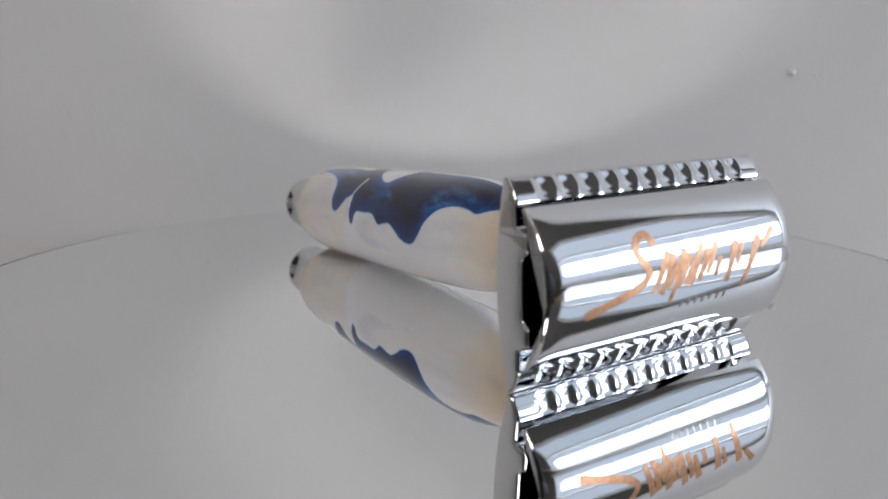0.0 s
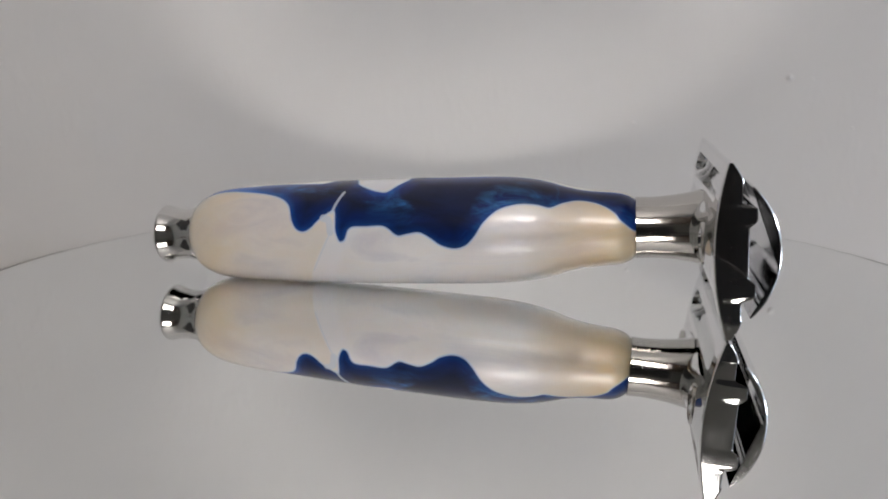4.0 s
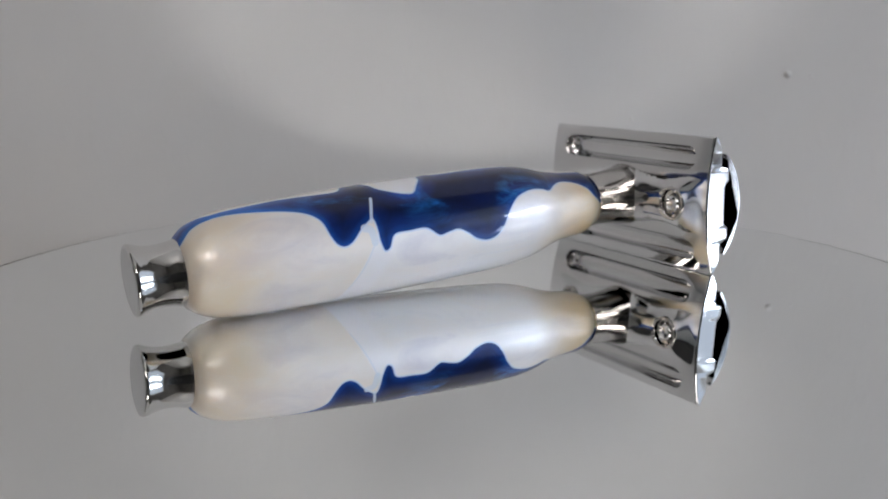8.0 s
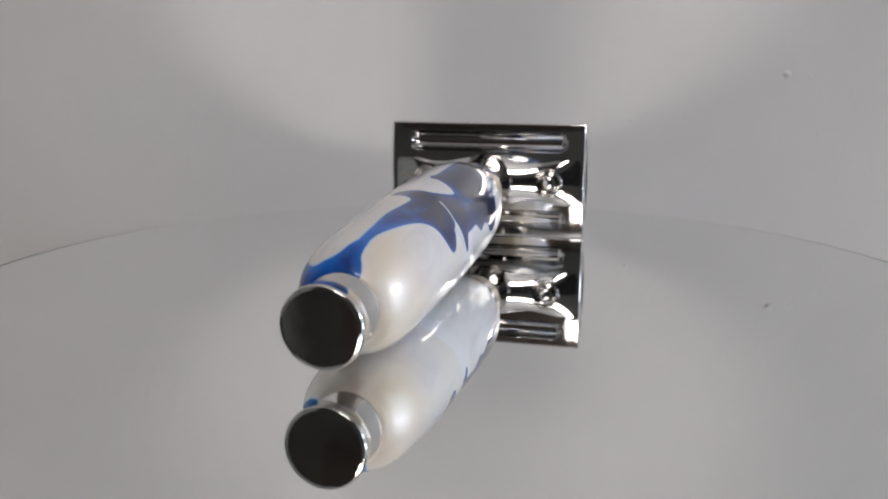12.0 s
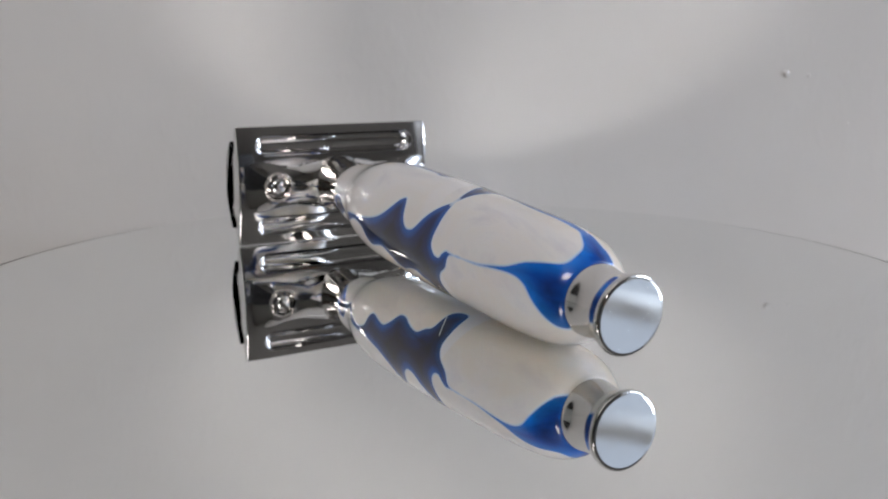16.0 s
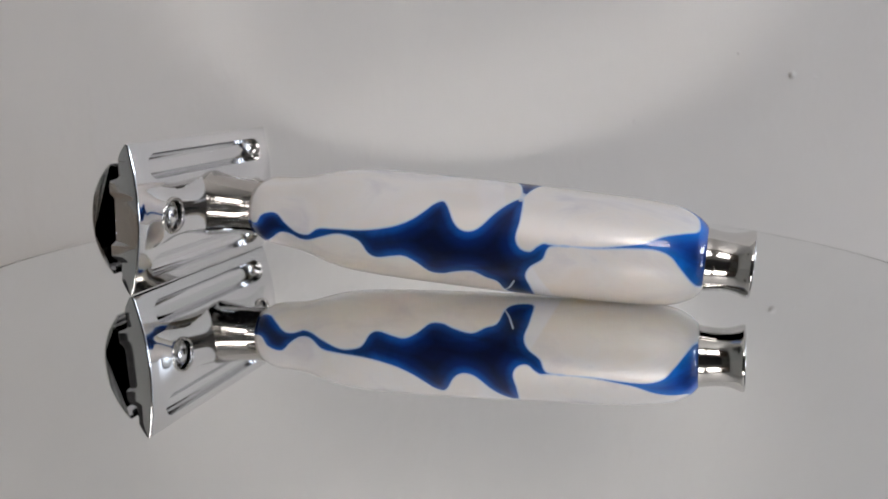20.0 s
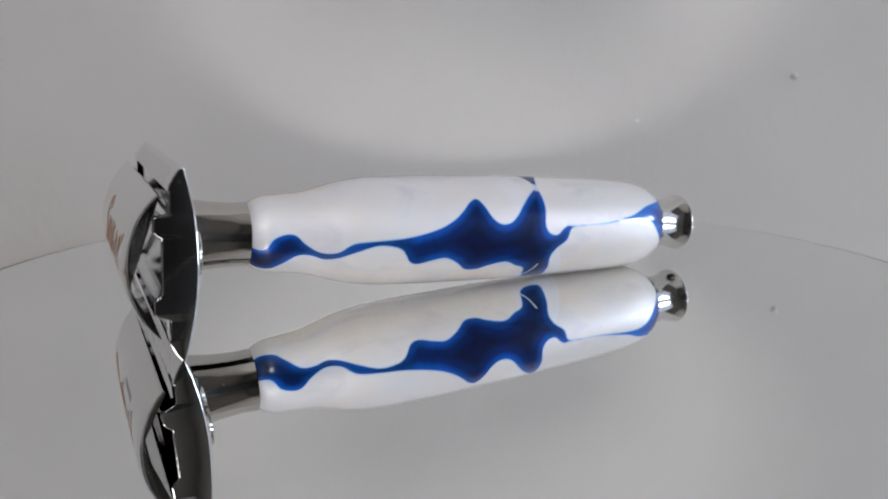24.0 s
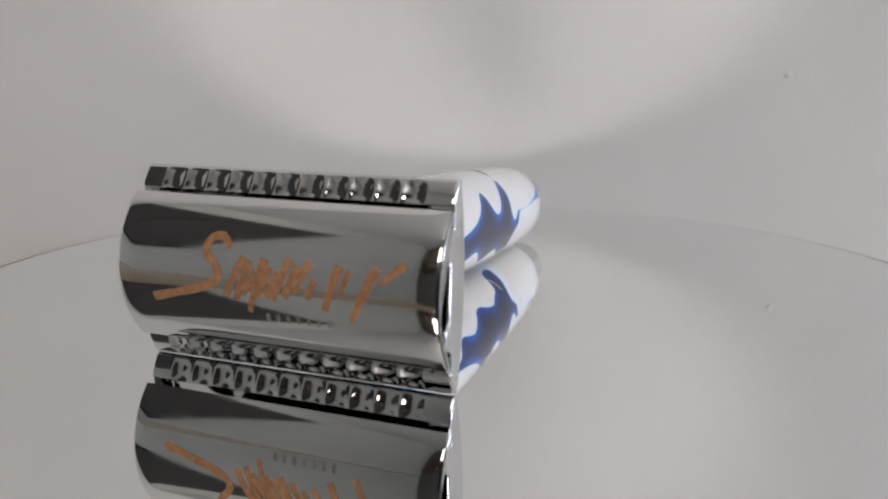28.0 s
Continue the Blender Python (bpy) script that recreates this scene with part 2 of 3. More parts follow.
def part(name, bm, mat, parent=None, label="", m=None, shade=True, sharp=None):
    """Links a bmesh as one mesh object, under a thing or a part."""
    me = bpy.data.meshes.new(name)
    bmesh.ops.recalc_face_normals(bm, faces=bm.faces)
    if sharp is not None:
        for e in bm.edges:
            if len(e.link_faces) == 2 and e.calc_face_angle(0) > radians(sharp):
                e.smooth = False
    bm.to_mesh(me)
    bm.free()
    me.materials.append(mat)
    smooth(me, shade)
    ob = new(name, me)
    if parent is not None:
        ob.parent = parent
    if m is not None:
        ob.matrix_basis = m
    return tagged(ob, label) if label else ob


def box(bm, x0, x1, y0, y1, z0, z1, bevel=0.0):
    r = bmesh.ops.create_cube(bm, size=1.0, matrix=Matrix.LocRotScale(((x0 + x1) / 2, (y0 + y1) / 2, (z0 + z1) / 2), None, (x1 - x0, y1 - y0, z1 - z0)))
    if bevel:
        es = {e for v in r["verts"] for e in v.link_edges}
        bmesh.ops.bevel(bm, geom=list(es), offset=bevel, segments=2, affect="EDGES", profile=0.5)
    return bm


def lathe(profile, n=96, axis="X"):
    """A body of revolution from (along, radius) rows; a radius of 0 closes an end."""
    bm = bmesh.new()
    rings = []
    for s, r in profile:
        ring = []
        for k in range(n if r > 1e-9 else 1):
            a = 2 * math.pi * k / n
            c = (s, r * math.sin(a), r * math.cos(a)) if axis == "X" else (r * math.cos(a), r * math.sin(a), s)
            ring.append(bm.verts.new(c))
        rings.append(ring)
    for a, b in zip(rings, rings[1:]):
        for k in range(n):
            q = [a[k % len(a)], a[(k + 1) % len(a)], b[(k + 1) % len(b)], b[k % len(b)]]
            q = list(dict.fromkeys(q))
            if len(q) > 2:
                bm.faces.new(q)
    return bm


def curve_through(points, per=6, closed=False):
    """Catmull-Rom curve through the points."""
    p = np.array(points, float)
    n = len(p)
    out = []
    for i in range(n if closed else n - 1):
        q = [p[(i + k) % n] if closed else p[min(max(i + k, 0), n - 1)] for k in (-1, 0, 1, 2)]
        for u in np.linspace(0, 1, per, endpoint=False):
            out.append(0.5 * (2 * q[1] + (q[2] - q[0]) * u + (2 * q[0] - 5 * q[1] + 4 * q[2] - q[3]) * u * u + (3 * q[1] - q[0] - 3 * q[2] + q[3]) * u ** 3))
    if not closed:
        out.append(p[-1])
    return np.array(out)


# ---------------------------------------------------------------- the room
def slab(name, x0, x1, y0, y1, z0, z1, mat, label, category, parent=None):
    ob = part(name, box(bmesh.new(), x0, x1, y0, y1, z0, z1), mat, parent, shade=False)
    return tagged(ob, label, category, kind="structure")


X0, X1, Y0, Y1, Z0, Z1 = ROOM
wall_back = slab("wall_north", X0 - 0.1, X1 + 0.15, Y1, Y1 + 0.1, Z0, Z1, WALL, "white roller-textured painted wall behind the turntable", "wall")
slab("wall_west", X0 - 0.1, X0, Y0, Y1, Z0, Z1, SIDE_PAINT, "plain pale painted side wall of the room", "wall")
slab("floor", X0 - 0.1, X1 + 0.15, Y0 - 0.1, Y1 + 0.1, Z0 - 0.1, Z0, FLOOR_WOOD, "dark wooden floor of the room", "floor")
slab("ceiling", X0 - 0.1, X1 + 0.15, Y0 - 0.1, Y1 + 0.1, Z1, Z1 + 0.1, CEILING_PAINT, "plain white painted ceiling of the room", "ceiling")


def window(name, m, w, h):
    """A white window frame in its opening; x goes outwards, y along the wall, z up from the sill."""
    win = tagged(new(name), "white-framed window with bright overcast daylight", "window", kind="structure")
    win.matrix_world = m
    fr = bmesh.new()
    for a, b, c, d in ((-w, w, 0, 0.04), (-w, w, h - 0.04, h), (-w, -w + 0.04, 0.04, h - 0.04), (w - 0.04, w, 0.04, h - 0.04)):
        box(fr, 0.02, 0.07, a, b, c, d)
    part("window_frame", fr, WHITE_PLASTIC, win, shade=False)
    part("transom", box(bmesh.new(), 0.02, 0.07, -w + 0.04, w - 0.04, h * 0.6 - 0.014, h * 0.6 + 0.014), WHITE_PLASTIC, win, shade=False)
    part("window_sill", box(bmesh.new(), -0.05, 0.02, -w - 0.03, w + 0.03, -0.03, 0.0, 0.004), WHITE_PLASTIC, win, shade=False)


def walls_with_windows():
    bm = bmesh.new()
    y0, y1, z0, z1 = WIN
    for a, b, c, d in ((Y0, y0, Z0, Z1), (y1, Y1, Z0, Z1), (y0, y1, Z0, z0), (y0, y1, z1, Z1)):
        box(bm, X1, X1 + 0.15, a, b, c, d)
    tagged(part("wall_east", bm, EAST_PAINT, shade=False), "dark grey painted wall with a wide daylight window", "wall", kind="structure")
    window("window_1", pose(X1, (y0 + y1) / 2, z0), (y1 - y0) / 2, z1 - z0)
    bm = bmesh.new()
    x0, x1, z0, z1 = WIN2
    for a, b, c, d in ((X0 - 0.1, x0, Z0, Z1), (x1, X1 + 0.15, Z0, Z1), (x0, x1, Z0, z0), (x0, x1, z1, Z1)):
        box(bm, a, b, Y0 - 0.15, Y0, c, d)
    tagged(part("wall_south", bm, SOUTH_PAINT, shade=False), "olive-grey painted wall across the room with a window", "wall", kind="structure")
    window("window_2", pose((x0 + x1) / 2, Y0, z0, 0, 0, -90), (x1 - x0) / 2, z1 - z0)


walls_with_windows()


def added_shelf_unit():
    """An unseen dark shelf unit, added on the side wall to darken the chrome's reflection."""
    ob = tagged(new("added_dark_shelf"), "unseen dark shelf unit added on the pale side wall to darken the chrome's reflection", "shelf unit")
    ob.location = (X0 + 0.002, -0.30, 0.42)
    part("body", box(bmesh.new(), 0.0, 0.20, -0.40, 0.38, 0.0, 0.95, 0.004), DARK_PAINT, ob, shade=False)
    for y in (-0.396, -0.007):
        part("door", box(bmesh.new(), 0.203, 0.220, y, y + 0.383, 0.006, 0.944, 0.003), DARK_PAINT, ob, shade=False)


added_shelf_unit()


def wall_cupboard():
    """A brown cupboard across the room, mirrored in the metal."""
    ob = tagged(new("wall_cupboard"), "dark brown wooden cupboard with two doors hung on the wall", "cupboard")
    ob.location = (-0.78, Y0 + 0.002, 0.62)
    part("body", box(bmesh.new(), -0.30, 0.30, 0.0, 0.30, 0.0, 0.95, 0.004), CUPBOARD_WOOD, ob, shade=False)
    for x in (-0.295, 0.003):
        leaf = part("door", box(bmesh.new(), x, x + 0.292, 0.303, 0.321, 0.01, 0.94, 0.003), CUPBOARD_WOOD, ob, shade=False)
        k = x + (0.25 if x < 0 else 0.042)
        part("knob", lathe([(0.0, 0.0), (0.002, 0.012), (0.014, 0.014), (0.018, 0.0)], 24, "Z"), CHROME_SATIN, leaf, m=pose(k, 0.322, 0.12, -90))


wall_cupboard()


# table under the turntable
TABLE_Z = -0.036


def table():
    ob = tagged(new("table"), "narrow varnished brown wooden table against the wall under the turntable", "table")
    ob.location = (0, 0, Z0)
    h = TABLE_Z - Z0
    part("tabletop", box(bmesh.new(), -0.62, 0.58, -0.215, Y1 - 0.004, h - 0.03, h, 0.003), TABLE_WOOD, ob, shade=False)
    for x in (-0.58, 0.54):
        for y in (-0.18, 0.05):
            part("leg", box(bmesh.new(), x - 0.025, x + 0.025, y - 0.025, y + 0.025, 0, h - 0.03, 0.003), TABLE_WOOD, ob, shade=False)


table()


def telephone():
    """The dark telephone that films, seen only mirrored in the chrome."""
    ob = tagged(new("telephone"), "black telephone on its long edge in a block stand", "telephone")
    ob.location = (0.058, -0.1610, TABLE_Z)
    part("stand", box(bmesh.new(), -0.05, 0.05, -0.040, -0.0055, 0.0, 0.030, 0.004), BLACK, ob, "black block stand")
    part("body", box(bmesh.new(), -0.08, 0.08, -0.004, 0.004, 0.0, 0.0795, 0.0025), BLACK, ob)
    part("screen", box(bmesh.new(), -0.077, 0.077, -0.0046, -0.0042, 0.003, 0.0765), BLACK, ob, shade=False)


telephone()


# small chips and specks in the wall paint
def wall_specks():
    for x, z, r in ((0.0995, 0.0342, 0.0009), (0.1060, 0.0335, 0.0004), (0.0560, 0.0215, 0.0005), (0.0840, 0.0400, 0.0004), (0.0640, 0.0465, 0.0003), (0.1185, 0.0200, 0.0004)):
        bm = bmesh.new()
        bmesh.ops.create_icosphere(bm, subdivisions=2, radius=r)
        for v in bm.verts:
            v.co += v.co.normalized() * r * 0.5 * noise.noise(v.co / r * 1.3 + Vector((x * 900, 0, z * 700)))
            v.co.y *= 0.6
        part("speck", bm, WALL, wall_back, m=Matrix.Translation((x, Y1, z)))


wall_specks()


# ---------------------------------------------------------------- the turntable
DISC = (0.0026, 0.0000)
DISC_R = 0.0860


def turntable():
    ob = tagged(new("turntable"), "round turntable with a mirror top, slowly turning", "turntable")
    ob.location = (*DISC, TABLE_Z)
    h = -TABLE_Z
    part("mirror", lathe([(h, 0), (h, DISC_R - 0.0014), (h - 0.0029, DISC_R - 0.0014), (h - 0.003, 0)], 256, "Z"), MIRROR, ob, "round mirror plate", sharp=30)
    part("bevel", lathe([(h - 0.003, DISC_R - 0.0013), (h - 0.0001, DISC_R - 0.0013), (h - 0.0002, DISC_R - 0.0003), (h - 0.0006, DISC_R), (h - 0.003, DISC_R)], 256, "Z"), DARK_EDGE, ob, "ground dark edge of the mirror", sharp=30)
    part("rim", lathe([(h - 0.0031, 0), (h - 0.0031, DISC_R - 0.0005), (h - 0.007, DISC_R - 0.0005), (h - 0.0075, DISC_R - 0.001), (h - 0.0075, 0)], 192, "Z"), GLASS_EDGE, ob, sharp=40)
    part("base", lathe([(h - 0.0076, 0), (h - 0.0076, 0.055), (h - 0.012, 0.060), (0.004, 0.064), (0.0, 0.064), (0.0, 0.0)], 128, "Z"), WHITE_PLASTIC, ob, "white plastic base", sharp=40)
    return ob


# ---------------------------------------------------------------- the razor
MM = 0.001
RAZOR_AXIS = Matrix(((-0.59545, -0.80278, -0.03140, 0.02620), (0.80167, -0.59627, 0.04227, -0.03536), (-0.05265, 0.00000, 0.99861, 0.01230), (0, 0, 0, 1)))

PROFILE = [(11.3, 0.0), (11.3, 4.3), (11.7, 4.85), (12.5, 5.4), (14, 5.9), (17, 6.15), (19.5, 6.4), (22, 6.95), (25, 7.8), (28, 8.4), (32, 8.78), (38, 8.95), (50, 8.95), (57, 8.88), (65, 8.68), (73, 8.45), (79, 8.1), (83, 7.5), (85.5, 6.45), (86.8, 5.4), (87.2, 4.8), (87.3, 0.0)]

# seams between the blue and the pearl resin: mm along the handle, degrees round it from its top
SIDE_LOW = [(83.84, 15), (80.17, 18), (76.41, 24), (72.44, 31), (69.47, 39), (67.69, 50), (66.89, 67), (66, 77), (64.71, 80.5), (63.33, 77), (61.74, 67), (60.25, 60), (59.46, 58), (59.26, 70), (59.16, 80), (58.47, 91), (57.38, 89), (56.39, 77), (53.71, 76), (50.94, 76), (49.15, 84), (48.26, 86), (46.68, 84), (44.99, 83), (43.21, 89), (41.72, 96), (39.54, 100), (37.56, 97), (35.97, 87), (34.49, 73), (32.21, 60), (29.04, 53.5), (26.36, 53.5), (24.38, 55.5), (22.3, 46), (20.12, 39), (18.24, 40), (16.45, 46), (14.67, 58), (13.48, 72), (10.01, 90)]
SIDE_HIGH = [(10.01, 12), (13.97, 10), (21.9, 5), (27.85, 1), (35.78, 2), (43.7, 2), (45.69, -2), (47.67, 2), (48.26, 12), (49.65, 24), (50.84, 33), (52.03, 33.5), (53.81, 29), (55.99, 19), (56.79, 6), (58.17, -12), (59.16, -30), (59.76, -28), (60.75, -12), (62.33, 8), (65.9, 8), (71.45, 4), (77.4, 5), (83.84, 5)]
FAR_HIGH = [(10.01, -108), (12.88, -104), (14.27, -88), (16.15, -81), (17.74, -83), (19.33, -96), (21.41, -106), (23.69, -104.5), (26.06, -93), (29.43, -90), (34.59, -87), (39.34, -80), (42.22, -71.5), (44.1, -62), (45.69, -51.5), (47.07, -47.5), (48.16, -54), (49.55, -69), (50.94, -75.5), (52.52, -75), (53.81, -69), (55.3, -57), (57.08, -44), (58.97, -34), (59.66, -39), (59.86, -60), (59.56, -78), (60.35, -87), (61.74, -89), (62.73, -83.5), (63.72, -79.5), (64.91, -80), (67.49, -81)]
FAR_LOW = [(64.81, -84), (63.92, -97), (62.04, -107), (61.34, -118), (61.94, -135), (62.04, -158), (59.56, -160), (57.58, -152), (56.59, -133), (54.8, -127.5), (52.62, -121), (49.65, -125), (47.67, -130), (45.49, -129.5), (43.51, -119), (41.42, -112.5), (39.24, -114.5), (36.77, -118.5), (35.18, -115), (33.79, -102), (31.81, -97.5), (29.43, -97.5), (26.16, -106), (23.88, -114), (21.9, -117.5), (19.92, -113.5), (17.94, -115), (15.86, -131), (13.97, -145), (10.01, -150)]
END_RING = [(82.35, 5), (85.03, -8), (85.72, -24), (85.52, -40), (83.84, -49), (80.87, -58), (78.09, -68), (74.92, -73.5), (71.45, -78), (66.5, -80.5), (71.45, -80.5), (75.81, -77), (78.88, -75), (80.87, -76), (82.35, -81), (83.64, -92), (84.53, -101), (85.62, -114), (86.61, -127), (88.79, -145), (88.79, -45), (88.8, -32), (88.8, -6), (88.8, 16), (88.6, 34), (87.2, 32), (86.02, 24), (85.03, 18.5), (82.35, 15)]


# pale cracks and slivers in the resin
VEINS = [([(59.8, 60), (59.2, 48), (58.3, 33)], 0.2), ([(61.2, 65), (60.2, 68), (59.9, 80)], 0.55), ([(60.0, 82), (61.5, 100), (64.0, 128)], 0.05),
         ([(57.3, -150), (58.4, -140), (59.3, -127)], 0.10), ([(59.1, -36), (59.2, -28)], 0.35)]


def vein_distance(s, a):
    k = 8.3 * math.pi / 180
    pts = np.stack([s, a * k], 1)
    d = np.full(len(pts), 9.0)
    for path, w in VEINS:
        c = curve_through(path, 5) * [1, k]
        for p, q in zip(c, c[1:]):
            e = q - p
            u = np.clip(((pts - p) @ e) / max(e @ e, 1e-9), 0, 1)
            d = np.minimum(d, np.hypot(*(pts - p - u[:, None] * e).T) - w)
    return d


def seam_distance(s, a):
    """Signed distance in mm from the nearest seam; below zero in the blue."""
    k = 8.3 * math.pi / 180
    pts = np.stack([s, a * k], 1)
    total = None
    for loop in (SIDE_LOW + SIDE_HIGH, FAR_HIGH + FAR_LOW, END_RING):
        c = curve_through(loop, 5, True)
        c[:, 1] *= k
        d = np.full(len(pts), 1e9)
        inside = np.zeros(len(pts), bool)
        for p, q in zip(c, np.roll(c, -1, 0)):
            e = q - p
            u = np.clip(((pts - p) @ e) / max(e @ e, 1e-9), 0, 1)
            d = np.minimum(d, np.hypot(*(pts - p - u[:, None] * e).T))
            if p[1] != q[1]:
                cross = ((p[1] > pts[:, 1]) != (q[1] > pts[:, 1])) & (pts[:, 0] < (q[0] - p[0]) * (pts[:, 1] - p[1]) / (q[1] - p[1]) + p[0])
                inside ^= cross
        d = np.where(inside, -d, d)
        if total is None:
            total = d
        else:
            h = np.maximum(0.5 - np.abs(total - d), 0) / 0.5
            total = np.minimum(total, d) - h * h * 0.5 / 4
    return total


def handle_part(parent):
    fine = curve_through(PROFILE[1:-1], 16)
    run = np.concatenate([[0], np.cumsum(np.hypot(*np.diff(fine, axis=0).T))])
    even = np.linspace(0, run[-1], 400)
    prof = np.stack([np.interp(even, run, fine[:, 0]), np.interp(even, run, fine[:, 1])], 1)
    rows = [(PROFILE[0][0], 0.0)] + [tuple(r) for r in prof] + [(PROFILE[-1][0], 0.0)]
    n = 320
    me = bpy.data.meshes.new("handle")
    verts, faces = [], []
    for s, r in rows:
        for k in range(n):
            a = 2 * math.pi * (k + 0.5) / n - math.pi
            verts.append((s * MM, r * math.sin(a) * MM, r * math.cos(a) * MM))
    for i in range(len(rows) - 1):
        for k in range(n):
            l = (k + 1) % n
            faces.append((i * n + k, i * n + l, (i + 1) * n + l, (i + 1) * n + k))
    me.from_pydata(verts, [], faces)
    v = np.array(verts) / MM
    d = seam_distance(v[:, 0], np.degrees(np.arctan2(v[:, 1], v[:, 2])))
    me.attributes.new("seam", "FLOAT", "POINT").data.foreach_set("value", d.astype(np.float32))
    d = vein_distance(v[:, 0], np.degrees(np.arctan2(v[:, 1], v[:, 2])))
    me.attributes.new("vein", "FLOAT", "POINT").data.foreach_set("value", d.astype(np.float32))
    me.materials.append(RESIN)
    smooth(me)
    ob = new("handle", me)
    ob.parent = parent
    ob.matrix_basis = RAZOR_AXIS
    return tagged(ob, "turned handle of pearl white and deep blue resin")


def step(x, a, b):
    u = min(max((x - a) / (b - a), 0.0), 1.0)
    return u * u * (3 - 2 * u)


PIN_Y = 13.3


def plate_back(y, z):
    """Face of the base plate on the handle's side: arched, with a slot near each edge."""
    x = -0.3 + 1.75 * (1 - (z / 12.4) ** 2)
    # a rounded rib from the collar out past each pin
    w = 4.9 - 0.9 * step(abs(y), 3.0, 9.0) + 0.9 * step(abs(y), 11.0, 17.0)
    tall = (2.1 - 1.05 * step(abs(y), 4.0, 12.5)) * (1 - step(abs(y), 14.5, 20.2))
    x += tall * max(0.0, 1 - (z / w) ** 2) ** 0.75
    if math.hypot(abs(y) - PIN_Y, z) < 2.45:
        x = 1.0
    x -= 0.10 * step(abs(y + 0.2), 17.6, 21.4)
    q = math.hypot(max(abs(y) - 15.4, 0.0), abs(z) - 8.3)
    x -= 2.2 * max(0.0, 1 - (q / 1.95) ** 2) ** 0.35
    return x


def plate_front(y, z):
    """Face on the blade's side: toothed safety bars along both edges and a hollow middle."""
    a = abs(z)
    pitch = 3.25
    u = (y / pitch + 0.5) % 1.0 - 0.5
    groove = max(0.0, 1 - (u / 0.44) ** 2) if abs(y) < 5.5 * pitch else 0.0
    if a > 9.4:
        # a rounded bar with a row of oval scoops that run out towards the rim
        e = min(max((a - 9.4) / 2.9, 0.0), 1.0)
        scoop = step(a, 9.3, 10.0) * (1 - step(a, 11.1, 12.25))
        return -2.5 + 1.5 * e ** 1.5 + 0.28 * groove * scoop
    open_ = 1 - step(abs(y), 18.0, 18.4)
    x = -2.35 + 0.5 * open_ * step(a, 6.6, 7.0) * (1 - step(a, 9.1, 9.4))
    x -= 1.9 * (1 - step(a, 6.0, 7.0))
    x += 1.0 * (1 - step(a, 3.3, 4.4))
    return x


def base_plate(parent):
    hy, hz = 20.8, 12.25
    rim = [0.0, 0.02, 0.06, 0.12, 0.20, 0.30]
    ys = np.concatenate([[-hy - 0.4 + r for r in rim], np.linspace(-hy, hy - 0.5, 260), [hy - r for r in rim[::-1]]])
    half = np.concatenate([np.arange(0, 5.8, 0.2), np.arange(5.8, 7.2, 0.14), np.arange(7.2, 9.0, 0.2), np.arange(9.0, 9.6, 0.08), np.arange(9.6, 12.0, 0.2), [hz - r for r in rim[::-1]]])
    zs = np.concatenate([-half[:0:-1], half])
    zs[0], zs[-1] = -hz, hz
    ny, nz = len(ys) - 1, len(zs) - 1
    bm = bmesh.new()
    grid = []
    for f in (plate_back, plate_front):
        g = []
        for j in range(nz + 1):
            z = zs[j]
            row = []
            for i in range(ny + 1):
                y = ys[i]
                soft = 0.0
                for gap in (min(y + hy + 0.4, hy - y), hz - abs(z)):
                    gap = min(max(gap, 0.0), 0.30)
                    soft = max(soft, 0.30 - math.sqrt(0.30 ** 2 - (0.30 - gap) ** 2))
                x = f(y, z)
                x += -soft if f is plate_back else soft
                row.append(bm.verts.new((x * MM, y * MM, z * MM)))
            g.append(row)
        grid.append(g)
    for g in grid:
        for j in range(nz):
            for i in range(ny):
                bm.faces.new((g[j][i], g[j][i + 1], g[j + 1][i + 1], g[j + 1][i]))
    b, f = grid
    for i in range(ny):
        bm.faces.new((b[0][i], b[0][i + 1], f[0][i + 1], f[0][i]))
        bm.faces.new((b[nz][i], b[nz][i + 1], f[nz][i + 1], f[nz][i]))
    for j in range(nz):
        bm.faces.new((b[j][0], b[j + 1][0], f[j + 1][0], f[j][0]))
        bm.faces.new((b[j][ny], b[j + 1][ny], f[j + 1][ny], f[j][ny]))
    return part("base_plate", bm, CHROME, parent, "chrome base plate with toothed safety bars", RAZOR_AXIS, sharp=38)


CAP_R, CAP_C, CAP_H, CAP_Y = 12.10, 4.30, 9.1, 20.8


def cap_x(z):
    return CAP_C - math.sqrt(CAP_R ** 2 - z * z)


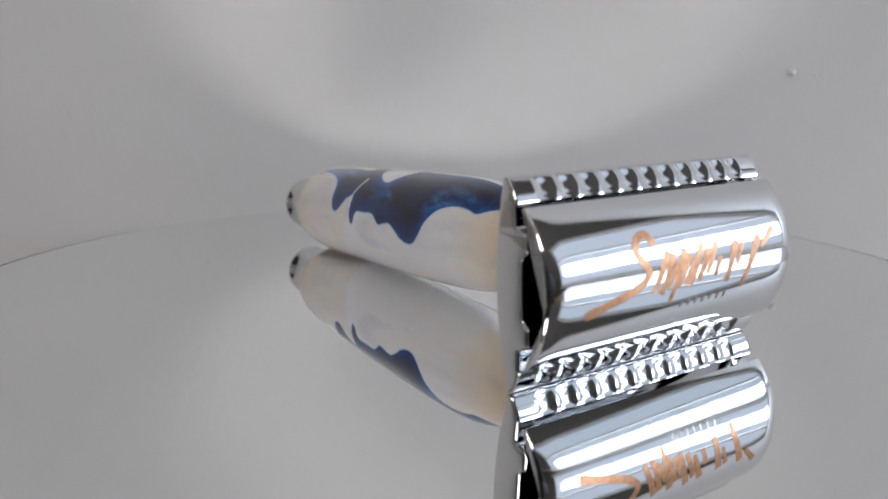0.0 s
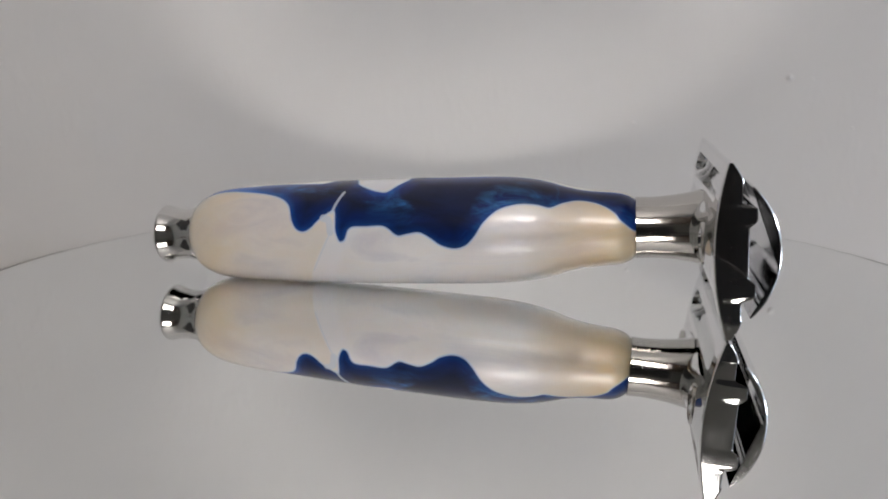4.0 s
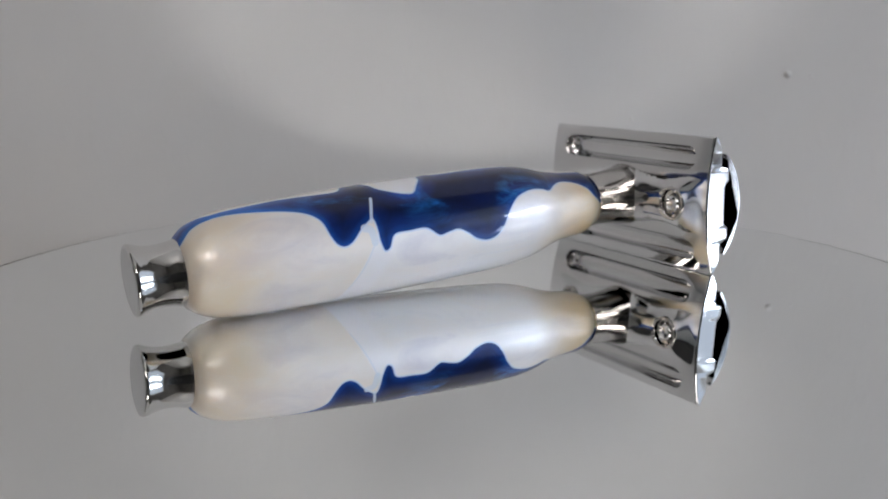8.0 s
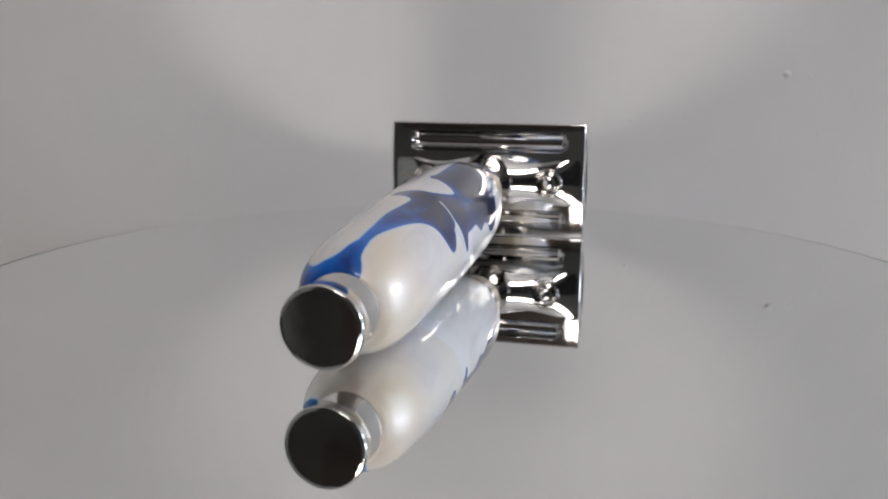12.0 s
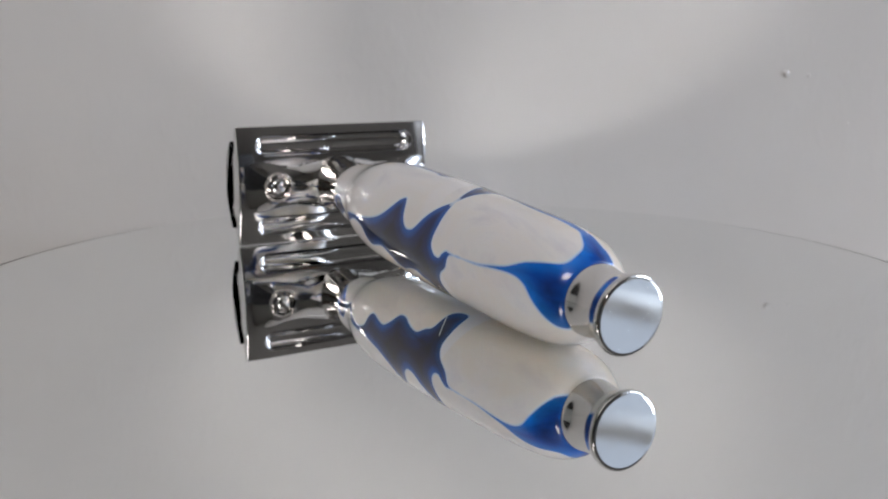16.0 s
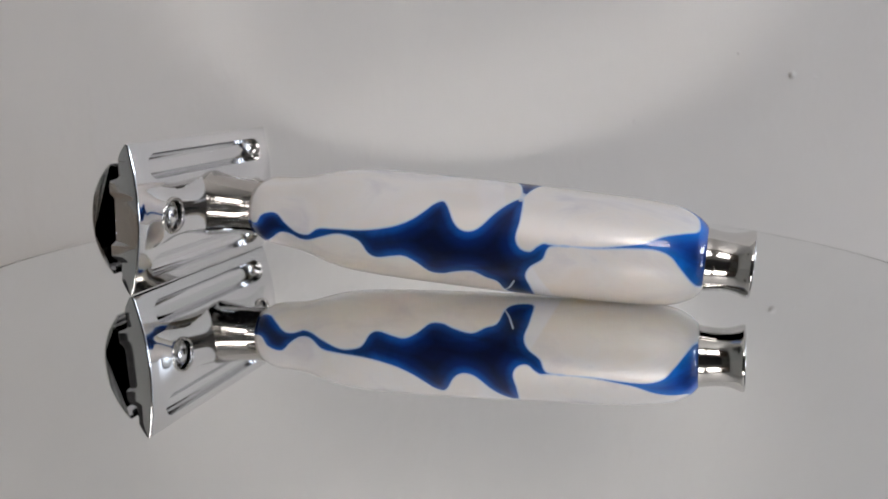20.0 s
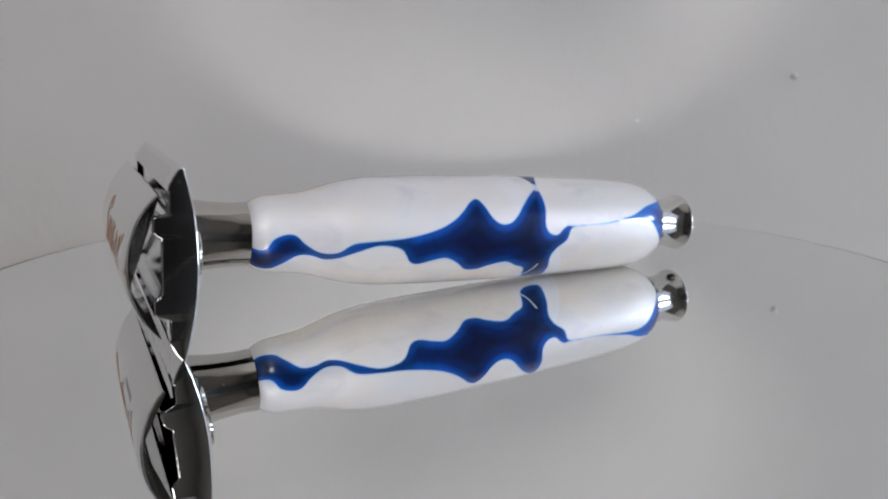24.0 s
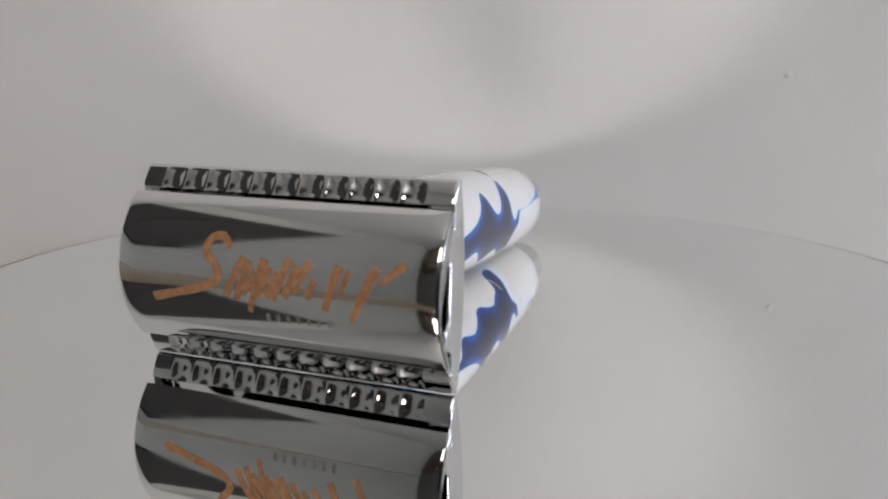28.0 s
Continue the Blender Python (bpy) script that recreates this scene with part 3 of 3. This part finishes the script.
def top_cap(parent):
    bm = bmesh.new()
    outer = [(cap_x(z), z) for z in np.linspace(-CAP_H, CAP_H, 49)]
    inner = [(-3.75, 8.6), (-5.3, 6.6), (-6.75, 3.6), (-6.95, 0), (-6.75, -3.6), (-5.3, -6.6), (-3.75, -8.6)]
    ring = outer + [(outer[-1][0] + 0.25, CAP_H - 0.15)] + inner + [(outer[0][0] + 0.25, -CAP_H + 0.15)]
    run = [0.0, 0.1, 0.28, 0.4, 0.6, 1.0, 1.5, 2.0, 2.6]
    ys = [-CAP_Y - 0.8 + r for r in run] + list(np.linspace(-17, 17, 9)) + [CAP_Y - r for r in run[::-1]]
    loops = []
    for y in ys:
        gap = min(y + CAP_Y + 0.8, CAP_Y - y)
        d = 0.2 * max(0.0, 1 - gap / 0.28) ** 2
        # the crown falls away towards each end
        fall = 0.45 * max(0.0, 1 - gap / 2.6) ** 2
        loops.append([bm.verts.new(((x + d + fall * (1 - (z / CAP_H) ** 2)) * MM if k < len(outer) else x * MM, y * MM, z * (1 - d / 12) * MM)) for k, (x, z) in enumerate(ring)])
    n = len(ring)
    for a, b in zip(loops, loops[1:]):
        for k in range(n):
            bm.faces.new((a[k], a[(k + 1) % n], b[(k + 1) % n], b[k]))
    for lo in (loops[0], loops[-1]):
        bm.faces.new(lo)
    bmesh.ops.triangulate(bm, faces=[f for f in bm.faces if len(f.verts) > 4])
    return part("cap", bm, CHROME, parent, "curved chrome cap with a copper mark", RAZOR_AXIS, sharp=30)


def stroke(bm, path, w0, w1, lift=0.03):
    """A brush stroke laid on the curve of the cap, from (across, up) points in mm."""
    p = curve_through(path, 6)
    rows = []
    for i, q in enumerate(p):
        d = p[min(i + 1, len(p) - 1)] - p[max(i - 1, 0)]
        d = d / max(np.hypot(*d), 1e-9)
        u = i / (len(p) - 1)
        w = (w0 + (w1 - w0) * u) / 2 * (0.9 + 0.2 * noise.noise(Vector((q[0] * 1.7, q[1] * 1.9, 3.0))))
        row = []
        for sgn in (-1, 0, 1):
            y, z = q[0] - sgn * d[1] * w, q[1] + sgn * d[0] * w
            row.append(bm.verts.new(((cap_x(z) - lift) * MM, y * MM, z * MM)))
        rows.append(row)
    for a, b in zip(rows, rows[1:]):
        for k in range(2):
            bm.faces.new((a[k], a[k + 1], b[k + 1], b[k]))


def mark(cap):
    """A brand mark drawn as plain brush strokes, and the small line under it as bars."""
    flat = Matrix.Identity(4)
    for path, a, b in (([(4.4, 3.6), (5.6, 4.9), (7.2, 4.4), (7.5, 3.0), (6.2, 1.5), (5.9, 0.2), (8.2, -1.2), (15.4, -3.1)], 1.0, 1.2),
                       ([(2.4, 2.8), (4.8, -1.9)], 1.2, 0.9), ([(1.5, 2.4), (3.5, -2.3)], 1.1, 0.9), ([(0.6, 1.2), (2.6, -1.6)], 1.3, 0.8),
                       ([(-0.4, 2.8), (1.8, -3.6)], 1.3, 0.7), ([(-1.2, 1.9), (0.7, -1.8)], 1.3, 0.9), ([(-2.4, 1.4), (-0.6, -1.6)], 1.2, 0.9),
                       ([(-3.6, 3.1), (-1.5, -1.9)], 1.2, 0.8), ([(-4.8, 2.3), (-2.9, -1.5)], 1.3, 0.9), ([(-6.2, 2.9), (-4.4, -0.8)], 1.2, 0.7),
                       ([(-6.9, 1.0), (-5.9, -1.3)], 1.0, 0.7), ([(-9.9, 2.7), (-8.1, -2.4)], 1.4, 0.9), ([(-11.2, 2.3), (-10.0, -0.4)], 0.9, 0.6),
                       ([(-14.4, 2.9), (-11.3, -3.4)], 1.4, 0.7), ([(-17.6, 3.5), (-14.8, 1.2)], 1.2, 0.6)):
        bm = bmesh.new()
        stroke(bm, path, a, b)
        part("brush_stroke", bm, COPPER, cap, m=flat)
    for k in range(7):
        y = -0.6 - k * 1.32
        bm = bmesh.new()
        stroke(bm, [(y, -3.6), (y + 0.12, -4.5)], 0.5, 0.5)
        part("small_bar", bm, ETCH, cap, m=flat)


def razor():
    ob = tagged(new("safety_razor"), "safety razor with blue and pearl resin handle lying on the mirror", "razor")
    handle_part(ob)
    base_plate(ob)
    cap = top_cap(ob)
    mark(cap)
    neck = curve_through([(1.6, 5.9), (2.2, 5.7), (3.2, 5.5), (5, 5.2), (7.2, 4.98), (9.2, 4.88), (10.8, 4.93), (11.35, 4.97)], 5)
    rows = [(0.0, 5.9), (1.3, 5.9)] + [tuple(r) for r in neck] + [(11.45, 4.6), (11.45, 0.0)]
    part("collar", lathe([(s * MM, r * MM) for s, r in rows], 96), GUNMETAL, ob, "flared metal collar", RAZOR_AXIS, sharp=45)
    knob = curve_through([(87.2, 4.85), (87.8, 4.8), (89, 4.58), (90.3, 4.5), (91.6, 4.62), (92.6, 4.9), (93.3, 5.14), (93.7, 5.2), (93.95, 5.05)], 5)
    rows = [(86.9, 4.0), (87.0, 4.8)] + [tuple(r) for r in knob] + [(93.98, 4.9)]
    part("end_cap", lathe([(s * MM, r * MM) for s, r in rows], 96), CHROME_SOFT, ob, "flared chrome end cap", RAZOR_AXIS, sharp=45)
    part("end_face", lathe([(s * MM, r * MM) for s, r in ((93.88, 4.95), (93.98, 4.9), (94.03, 4.65), (94.03, 4.55), (94.03, 2.0), (94.03, 0.0))], 96), END_STEEL, ob, "flat polished metal end face", RAZOR_AXIS, sharp=8)
    for y in (-PIN_Y, PIN_Y):
        m = RAZOR_AXIS @ Matrix.Translation((0, y * MM, 0))
        part("pin_socket", lathe([(s * MM, r * MM) for s, r in ((0.8, 3.1), (2.3, 3.1), (2.48, 3.0), (2.54, 2.8), (2.46, 2.6), (2.2, 2.48), (1.3, 2.4), (1.15, 2.2), (1.1, 0))], 48), GUNMETAL, ob, "dark raised ring round the pin", m, sharp=45)
        part("pin", lathe([(s * MM, r * MM) for s, r in ((1.0, 1.65), (1.7, 1.65), (2.0, 1.5), (2.2, 1.2), (2.34, 0.8), (2.4, 0.4), (2.4, 0.0))], 40), CHROME, ob, "polished domed pin", m, sharp=45)
    return ob


def motions():
    razor_ob, table_ob = razor(), turntable()
    walk(razor_ob, [(t, pose(0, 0, 0, 0, 0, a)) for t, a in TURN])
    walk(table_ob, [(t, pose(*DISC, TABLE_Z, 0, 0, a)) for t, a in TURN])


motions()
